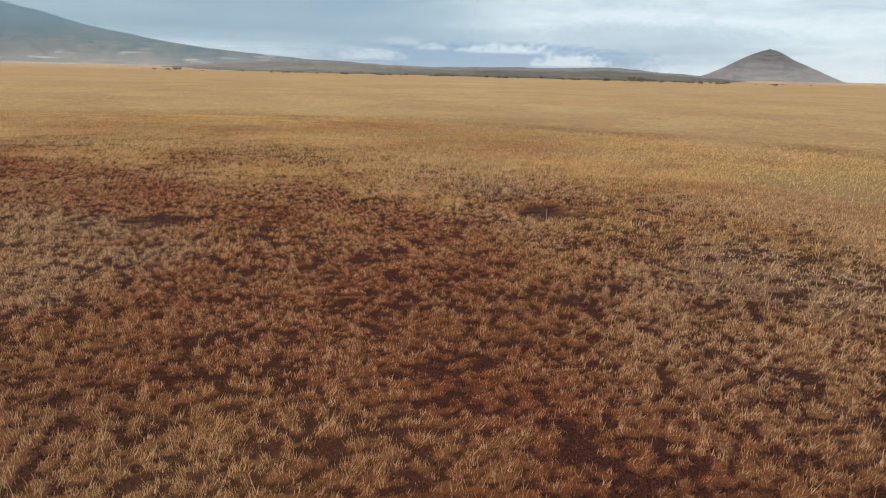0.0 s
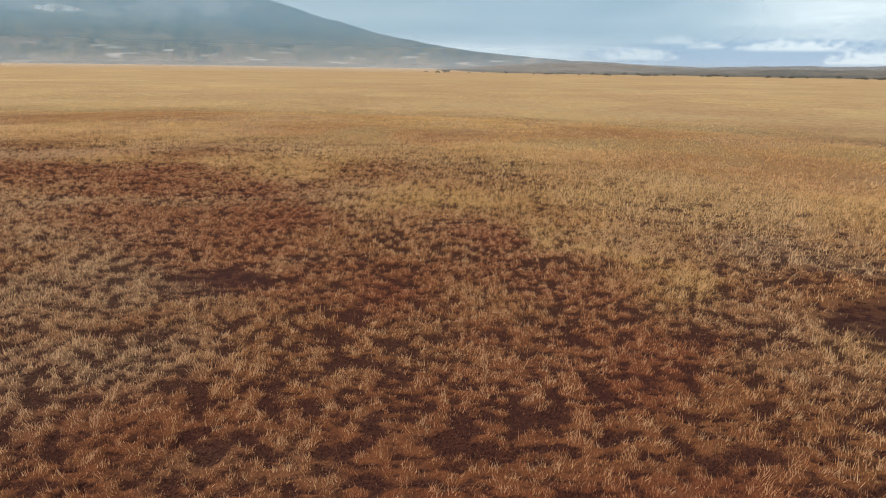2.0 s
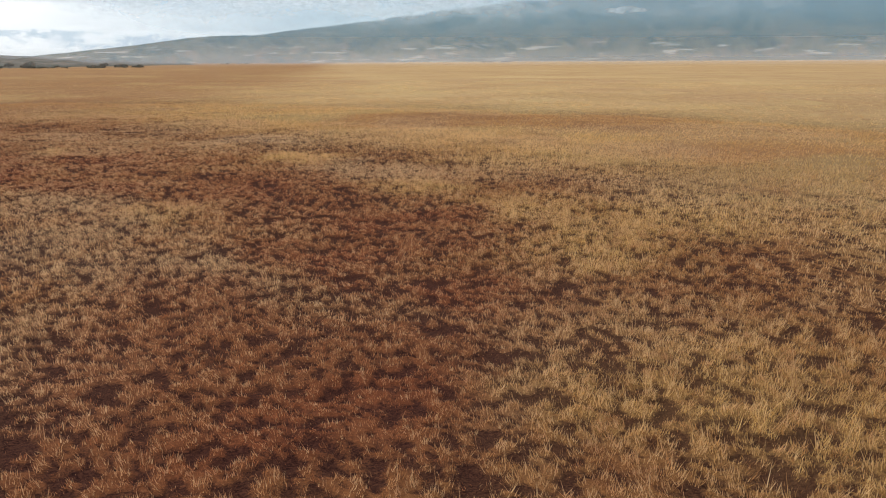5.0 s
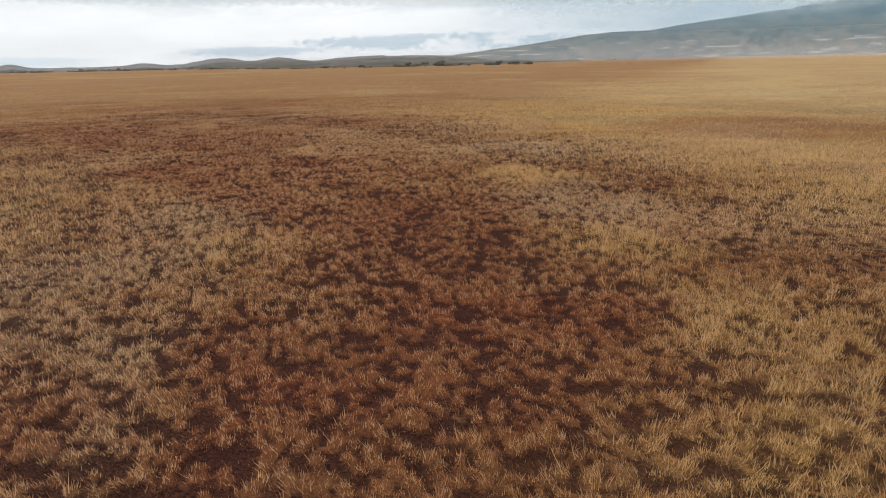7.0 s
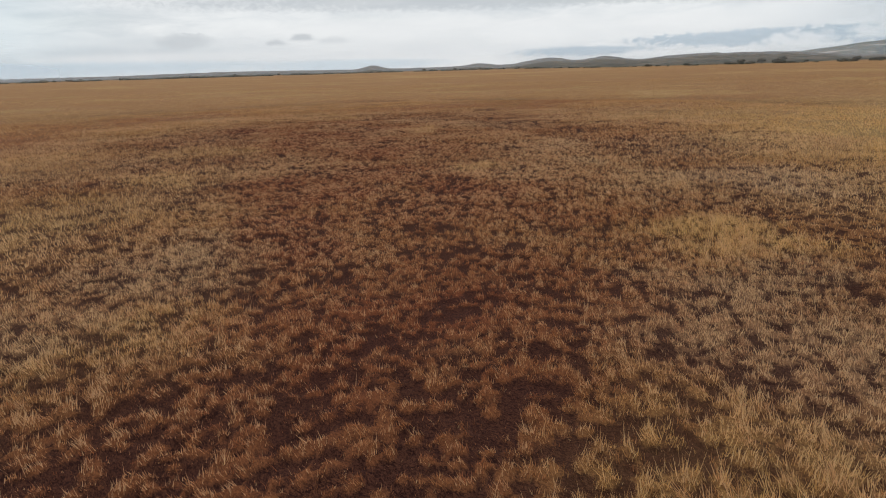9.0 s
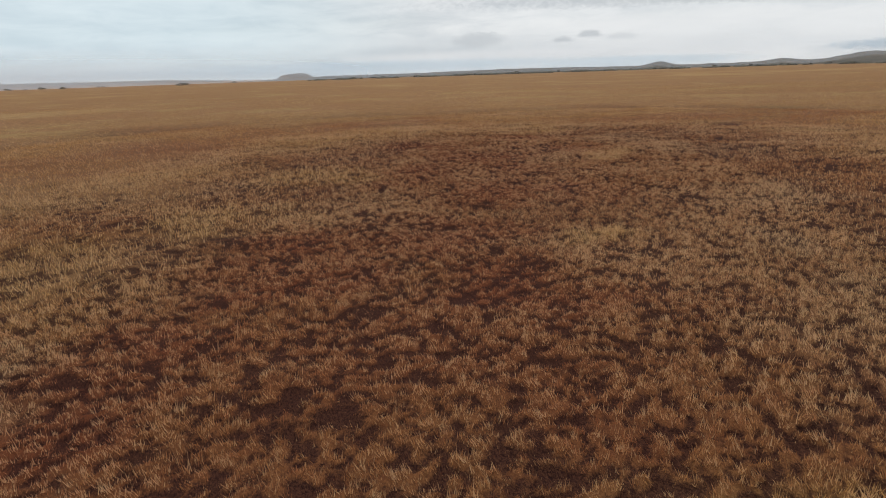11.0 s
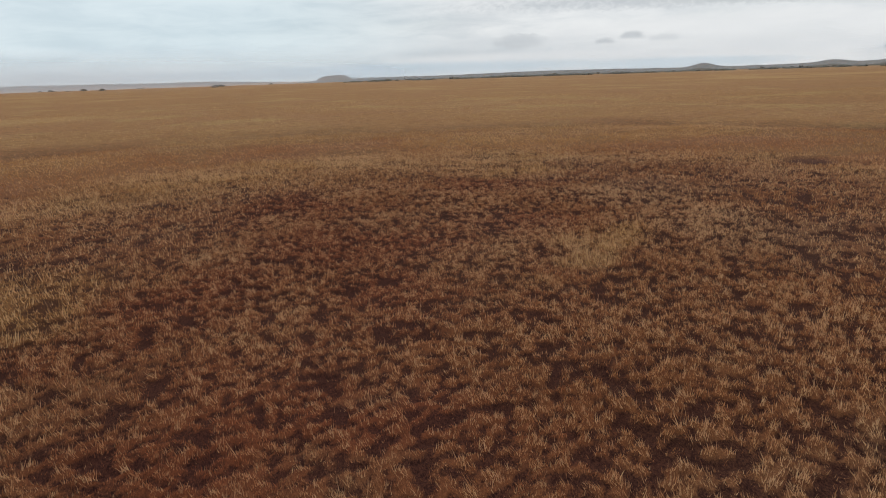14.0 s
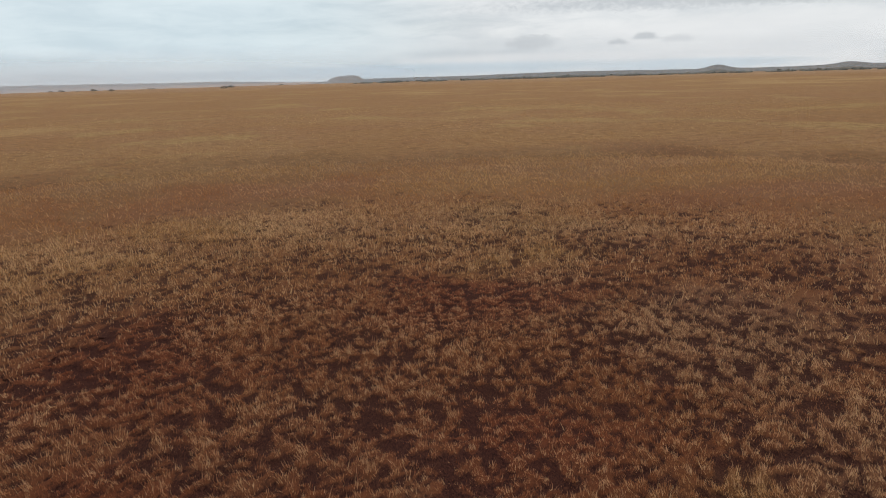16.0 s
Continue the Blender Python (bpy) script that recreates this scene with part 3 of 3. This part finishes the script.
def veil(name, label, spread, radius, low, high, mat, eye=CENTRE):
    """A standing see-through sheet in place of haze and cloud, bent round the plain."""
    az, up = np.linspace(*spread, 60), np.linspace(low, high, 8)
    a2, z2 = np.meshgrid(az, up, indexing="ij")
    x, y = eye[0] - radius * np.sin(np.radians(a2)), eye[1] + radius * np.cos(np.radians(a2))
    me = mesh_of(name, np.stack([x, y, z2], -1).reshape(-1, 3), grid_faces(60, 8), mat, True)
    uv = me.uv_layers.new(name="UVMap")
    u = np.stack(np.meshgrid(np.linspace(0, 1, 60), np.linspace(0, 1, 8), indexing="ij"), -1).reshape(-1, 2)
    index = np.empty(len(me.loops), np.int32)
    me.loops.foreach_get("vertex_index", index)
    uv.data.foreach_set("uv", u[index].astype(np.float32).ravel())
    ob = new(name, me)
    ob.visible_shadow = False
    return tagged(ob, label, "mist", kind="structure")


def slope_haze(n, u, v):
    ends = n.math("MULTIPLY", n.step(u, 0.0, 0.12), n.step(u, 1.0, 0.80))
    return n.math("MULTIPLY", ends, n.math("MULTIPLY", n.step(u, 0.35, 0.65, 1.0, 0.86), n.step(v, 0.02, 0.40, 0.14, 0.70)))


# blue haze put into the colour of a see-through sheet before the slopes
veil("haze_sheet", "thin blue see-through sheet painted as haze before the mountain", (8.0, 118.0), 2250.0, -10.0, 420.0, sheet_material("haze", slope_haze, 0.0, rgb(0.42, 0.62, 0.80)))


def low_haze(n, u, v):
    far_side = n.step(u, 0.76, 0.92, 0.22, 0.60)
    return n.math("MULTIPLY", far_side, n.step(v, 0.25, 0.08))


# pale see-through sheet, added to haze the hills at the plain's edge
veil("low_haze", "thin see-through sheet painted as haze over the edge of the plain", (-30.0, 215.0), 1260.0, -10.0, 320.0, sheet_material("thin_haze", low_haze, 0.0, rgb(0.80, 0.82, 0.91)))


def ground_haze(n, u, v):
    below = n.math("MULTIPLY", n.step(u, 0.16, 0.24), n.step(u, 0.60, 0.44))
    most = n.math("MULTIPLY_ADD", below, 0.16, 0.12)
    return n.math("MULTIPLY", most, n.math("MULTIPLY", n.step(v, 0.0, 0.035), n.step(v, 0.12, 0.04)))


# another added sheet, its pale colour a strip of haze on the horizon
veil("ground_haze", "faint pale sheet painted as haze low over the far grass", (-30.0, 215.0), 420.0, 0.4, 110.0, sheet_material("faint_haze", ground_haze, 0.0, rgb(0.92, 0.88, 0.90)))


def bank(n, u, v):
    ends = n.math("MULTIPLY", n.step(u, 0.25, 0.60, 0.25, 0.9), n.math("MULTIPLY", n.step(u, 0.0, 0.1), n.step(u, 1.0, 0.85)))
    ragged = n.math("SUBTRACT", n.noise(n.scaled(n.position(), 1.0, 1.0, 1.8), 0.02, 4.0, 0.6, 0.2), 0.5)
    body = n.math("MULTIPLY", ends, n.step(n.math("MULTIPLY_ADD", ragged, 0.25, v), 0.22, 0.54))
    for at, up, wide, tall in ((0.30, 0.375, 0.032, 0.024), (0.62, 0.40, 0.030, 0.034), (0.575, 0.37, 0.014, 0.016)):
        a, b = n.math("DIVIDE", n.math("SUBTRACT", u, at), wide), n.math("DIVIDE", n.math("SUBTRACT", v, up), tall)
        far = n.math("ADD", n.math("ADD", n.math("MULTIPLY", a, a), n.math("MULTIPLY", b, b)), n.math("MULTIPLY", ragged, 4.5))
        body = n.math("MAXIMUM", body, n.step(far, 1.5, -0.1, 0.0, 0.62))
    return body


veil("cloud_bank", "grey cloud lying on the mountain", (48.0, 112.0), 2240.0, -10.0, 420.0, sheet_material("cloud", bank, 0.004, rgb(0.95, 0.97, 1.0)))


# ---- grass ----
THATCH_REACH = 38.0


def turf(x, y, m):
    """Height of the matted turf, its tussocks m and the gaps between them."""
    d = off_strip(x, y)
    tall = 0.035 + 0.050 * rough(x, y, 2.3, 66)
    up = tall * m + 0.05 * rough(x, y, 0.8, 60) + 0.020 * (rough(x, y, 0.16, 67) - 0.5)
    return land(x, y) + (up + 0.012) * (1 - 0.7 * patches(x, y, BARE, 0.4)) * ramp(d, THATCH_REACH, THATCH_REACH - 9) - 0.06 * ramp(d, THATCH_REACH - 6, THATCH_REACH)


def thatch(name, low, high, step, label):
    """A sheet of matted tussocks over the ground between two distances from the strip."""
    reach = high + 1
    px, py = [p[0] for p in STRIP], [p[1] for p in STRIP]
    xs, ys = np.arange(min(px) - reach, max(px) + reach, step), np.arange(min(py) - reach, max(py) + reach, step)
    gx, gy = np.meshgrid(xs, ys, indexing="ij")
    d = off_strip(gx, gy)
    faces = grid_faces(len(xs), len(ys))
    middle = d.ravel()[faces].mean(1)
    faces = faces[(middle >= low) & (middle < high)]
    used, faces = np.unique(faces, return_inverse=True)
    x, y = gx.ravel()[used], gy.ravel()[used]
    x, y = x + step * 0.5 * (lattice(x, y, 4) - 0.5), y + step * 0.5 * (lattice(x, y, 5) - 0.5)
    m, luck = mound(x, y)
    me = mesh_of(name, np.stack([x, y, turf(x, y, m)], -1), faces.reshape(-1, 4), M_THATCH, True)
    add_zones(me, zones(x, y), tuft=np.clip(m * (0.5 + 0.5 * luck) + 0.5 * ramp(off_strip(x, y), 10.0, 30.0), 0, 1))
    return tagged(new(name, me), label, "grass", kind="stuff")


def sown(name, low, high, density, tall, width, seed, label, mat, lean=0.55, even=1.0, base=0.145):
    """Blades of dead grass over the ground between two distances from the strip, thick on the tussocks and thin between them."""
    rng = np.random.default_rng(seed)
    reach = 1.25 * high
    px, py = [p[0] for p in STRIP], [p[1] for p in STRIP]
    x0, x1, y0, y1 = min(px) - reach, max(px) + reach, min(py) - reach, max(py) + reach
    count = int((x1 - x0) * (y1 - y0) * density)
    x, y = rng.uniform(x0, x1, count), rng.uniform(y0, y1, count)
    d = off_strip(x, y)
    d += rng.normal(0, 0.05, count) * high
    near = (d >= low) & (d < high)
    x, y = x[near], y[near]
    m, luck = mound(x, y)
    some = rng.uniform(0, 1, x.size) < 0.4 + 0.6 * m
    x, y, m, luck = x[some], y[some], m[some], luck[some]
    red, gold, buff, bare, plain = zones(x, y)
    tufts = ramp(rough(0.9 * x + 0.4 * y, 0.9 * y - 0.4 * x, 0.11 + 2.5 * width, 68), 0.25, 0.6)
    full = np.clip((0.20 + 1.3 * m * m) * (0.55 + 0.45 * tufts) + 0.30 * gold, 0, 1) * (1 - 0.8 * bare)
    keep = rng.uniform(0, 1, x.size) < full
    x, y, m, luck, red, gold, buff, bare, plain, tufts = (v[keep] for v in (x, y, m, luck, red, gold, buff, bare, plain, tufts))
    # single tussocks of another kind among the rest
    other = (luck * 7.7) % 1.0
    red = np.clip(red + 0.55 * (other > 0.74) * (1 - plain), 0, 1)
    buff = np.clip(buff + 0.55 * (other < 0.26) * (1 - 0.5 * gold), 0, 1)
    n = x.size
    h = tall * (0.28 + 0.85 * m + 0.25 * tufts) * (0.7 + 0.6 * luck) * (1 + 0.9 * gold * rough(x, y, 0.6, 69) - 0.30 * red) * rng.uniform(0.4, 1.25, n) * (1 - 0.5 * bare)
    stalk = (rng.uniform(0, 1, n) < 0.035 + 0.05 * gold) & (rough(x, y, 0.5, 70) > 0.5) & (lean < 0.9)
    h = np.where(stalk, h * rng.uniform(1.6, 2.6, n), h)
    # blades of one tuft lie the same way, a little with the wind
    comb = 40.0 * luck + rng.normal(0, 1.1, n)
    sway = h * np.where(stalk, 0.4, lean) * rng.uniform(0.3, 1.3, n)
    tx, ty = x + sway * (np.cos(comb) + 0.3), y + sway * (np.sin(comb) - 0.15)
    z = turf(x, y, m) - 0.006
    side = rng.uniform(0, 2 * np.pi, n)
    w = width * rng.uniform(0.55, 1.4, n)
    wx, wy = w * np.cos(side), w * np.sin(side)
    verts = np.stack([np.stack([x - wx, y - wy, z], -1), np.stack([x + wx, y + wy, z], -1), np.stack([tx, ty, z + h], -1)], 1).reshape(-1, 3)
    # tone falls in the gaps: shade between tussocks goes into the blade colour
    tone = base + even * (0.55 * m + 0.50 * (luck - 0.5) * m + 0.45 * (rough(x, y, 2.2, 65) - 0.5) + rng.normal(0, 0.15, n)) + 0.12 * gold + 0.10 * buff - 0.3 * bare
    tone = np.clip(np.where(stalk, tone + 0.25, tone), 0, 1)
    me = mesh_of(name, verts, np.arange(len(verts)).reshape(-1, 3), mat)
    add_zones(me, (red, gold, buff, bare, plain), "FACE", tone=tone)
    return tagged(new(name, me), label, "grass", kind="stuff")


thatch("matted_grass", 0.0, 8.5, 0.082, "matted tussocks of dead grass on red soil, shade painted in the gaps")
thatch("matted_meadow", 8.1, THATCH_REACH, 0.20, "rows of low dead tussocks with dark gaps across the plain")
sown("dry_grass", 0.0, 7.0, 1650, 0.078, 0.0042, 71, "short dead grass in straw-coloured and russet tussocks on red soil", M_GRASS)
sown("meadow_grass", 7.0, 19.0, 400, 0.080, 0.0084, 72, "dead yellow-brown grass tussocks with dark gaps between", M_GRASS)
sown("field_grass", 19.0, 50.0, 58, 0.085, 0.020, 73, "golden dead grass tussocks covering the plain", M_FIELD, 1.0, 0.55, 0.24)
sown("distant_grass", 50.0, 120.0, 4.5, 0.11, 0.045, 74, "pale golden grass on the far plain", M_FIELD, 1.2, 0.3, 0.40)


# ---- bushes ----
def leaf_material(name, low, high):
    m, n = material(name)
    luck = n.add("ShaderNodeNewGeometry").outputs["Random Per Island"]
    finish(n, principled(n, n.mix(luck, low, high), 0.8))
    return m


def bark_material():
    m, n = material("bark")
    finish(n, principled(n, n.mix(n.noise(n.position(), 6.0), rgb(0.05, 0.038, 0.03), rgb(0.13, 0.10, 0.08)), 0.9))
    return m


M_LEAF, M_BARK = leaf_material("thorn_leaves", rgb(0.030, 0.032, 0.022), rgb(0.075, 0.070, 0.045)), bark_material()


def part(name, bm, mat, parent, label=""):
    me = bpy.data.meshes.new(name)
    bm.to_mesh(me)
    bm.free()
    me.materials.append(mat)
    ob = new(name, me)
    ob.parent = parent
    return tagged(ob, label)


def bush(wide, tall, stem, seed):
    """A thorn bush: a short forked stem and a ragged, flat-topped crown of leaf clumps."""
    rng = random.Random(seed)
    base = new("bush")
    bm = bmesh.new()
    for k in range(4):
        a = k * 1.6 + rng.uniform(0, 1)
        foot, tip = Vector((0, 0, -0.3)), Vector((0.3 * wide * math.cos(a), 0.3 * wide * math.sin(a), tall * rng.uniform(0.55, 0.75)))
        m = Matrix.Translation((foot + tip) / 2) @ (tip - foot).to_track_quat("Z", "Y").to_matrix().to_4x4()
        bmesh.ops.create_cone(bm, segments=6, radius1=0.035 * tall, radius2=0.012 * tall, depth=(tip - foot).length, matrix=m)
    part("trunk", bm, M_BARK, base)
    bm = bmesh.new()
    for k in range(46):
        a, r = rng.uniform(0, 2 * math.pi), wide * 0.5 * math.sqrt(rng.uniform(0, 1))
        z = tall * (stem + (1 - stem) * rng.uniform(0.0, 1.0) * (1 - 0.5 * (2 * r / wide) ** 2))
        size = rng.uniform(0.07, 0.15) * (wide + tall) * 0.5
        m = pose(r * math.cos(a), r * math.sin(a), z, rng.uniform(0, 90), rng.uniform(0, 90), rng.uniform(0, 90)) @ Matrix.Diagonal((size, size * 0.8, size * 0.55, 1))
        bmesh.ops.create_icosphere(bm, subdivisions=1, radius=1.0, matrix=m)
    for v in bm.verts:
        v.co += 0.12 * Vector((rng.uniform(-1, 1), rng.uniform(-1, 1), rng.uniform(-1, 1))) * tall * 0.4
    part("crown", bm, M_LEAF, base)
    return base


def at_bearing(eye, bearing, r):
    x, y = eye[0] - r * math.sin(radians(bearing)), eye[1] + r * math.cos(radians(bearing))
    return x, y, float(land(np.array(x), np.array(y)))


def build_bushes():
    low = tagged(bush(9.0, 3.6, 0.12, 1), "low dark thorn bush at the plain's far edge", "bush", "bushes along the plain's edge")
    high = tagged(bush(8.0, 5.5, 0.45, 2), "dark flat-topped thorn tree at the plain's far edge", "tree", "trees along the plain's edge")
    high.name = "thorn_tree"
    rng = random.Random(9)
    used = {low: False, high: False}

    def plant(kind, eye, bearing, r, scale):
        x, y, z = at_bearing(eye, bearing, r)
        turn = rng.uniform(0, 360)
        m = pose(x, y, z - 0.1, 0, 0, turn) @ Matrix.Diagonal((scale, scale, scale, 1))
        if not used[kind]:
            used[kind] = True
            kind.matrix_basis = m
            kind.scale = (scale,) * 3
        else:
            ob = copy_thing(kind, pose(x, y, z - 0.1, 0, 0, turn))
            ob.scale = (scale,) * 3

    def hill_foot(bearing):
        return bearing, rng.uniform(575, 640) if bearing < 122 else rng.uniform(960, 1150)

    # rows of bush on the plain below the mountain
    for first, last, count, r in ((75.4, 78.4, 9, 1350), (66.2, 71.2, 10, 1800), (59.5, 65.5, 7, 1700), (96.5, 99.0, 4, 1250), (111.5, 113.0, 4, 620), (105.0, 107.0, 3, 640)):
        for k in range(count):
            plant(low if rng.random() < 0.85 else high, (0.0, 30.0), rng.uniform(first, last), r * rng.uniform(0.98, 1.03), rng.uniform(0.5, 1.0))
    # the foot of the wooded hills
    for k in range(64):
        plant(low if rng.random() < 0.7 else high, (-13.0, 35.0), *hill_foot(rng.uniform(104.0, 168.0)), rng.uniform(0.3, 0.8))
    # scrub before the low hills and the cone
    for k in range(84):
        plant(low if rng.random() < 0.7 else high, (8.0, 12.0), rng.uniform(-12.0, 40.0), rng.uniform(590, 690), rng.uniform(0.2, 0.6))
    for bearing, r, scale in ((2.6, 600, 0.85), (1.9, 600, 0.8), (1.3, 605, 0.6), (4.5, 630, 0.55)):
        plant(high, (8.0, 12.0), bearing, r, scale)
    # specks on the far lowland
    for k in range(22):
        plant(low, (-33.0, 22.0), rng.uniform(176.0, 198.0), rng.uniform(800, 1500), rng.uniform(0.4, 0.9))


build_bushes()


def build_belt():
    """A dense, uneven belt of thorn scrub along the foot of the wooded hills."""
    rng = np.random.default_rng(19)
    count = 3600
    a = rng.uniform(104.0, 171.0, count)
    dense = rough(a * 20.0, a * 0.0, 9.0, 5) + 0.5 * rough(a * 20.0, a * 0.0, 2.5, 6)
    a = a[rng.uniform(0.45, 1.35, count) < dense * (0.55 + 0.45 * ramp(a, 119.0, 130.0))]
    r = rng.uniform(960.0, 1060.0, a.size) - 385.0 * (1 - ramp(a, 121.0, 136.0))
    x, y = -13.0 - r * np.sin(np.radians(a)), 35.0 + r * np.cos(np.radians(a))
    z = land(x, y)
    tall = rng.uniform(0.7, 2.1, a.size) * (0.5 + 0.9 * rough(a * 20.0, a * 0.0, 14.0, 7))
    tall *= 0.45 + 0.55 * ramp(a, 121.0, 136.0)
    wide = rng.uniform(1.6, 3.8, a.size) * (0.5 + 0.5 * ramp(a, 121.0, 136.0))
    # each shrub: a ragged ring, a shoulder ring and a top
    turns = np.linspace(0, 2 * np.pi, 7)[:6]
    rings = []
    for up, out in ((-0.05, 0.8), (0.55, 1.0), (0.95, 0.5)):
        w = wide[:, None] * out * rng.uniform(0.7, 1.25, (a.size, 6))
        h = tall[:, None] * up * rng.uniform(0.75, 1.25, (a.size, 6))
        rings.append(np.stack([x[:, None] + w * np.cos(turns), y[:, None] + w * np.sin(turns), z[:, None] + h], -1))
    verts = np.concatenate(rings, 1)
    one = [(j * 6 + i, j * 6 + (i + 1) % 6, (j + 1) * 6 + (i + 1) % 6, (j + 1) * 6 + i) for j in range(2) for i in range(6)]
    one += [(12, 13, 14, 15), (12, 15, 16, 17)]
    faces = (np.arange(a.size)[:, None, None] * 18 + np.array(one)[None]).reshape(-1, 4)
    me = mesh_of("scrub_belt", verts.reshape(-1, 3), faces, M_LEAF)
    return tagged(new("scrub_belt", me), "dense belt of dark thorn scrub along the hills' foot", "scrub", kind="stuff")


build_belt()
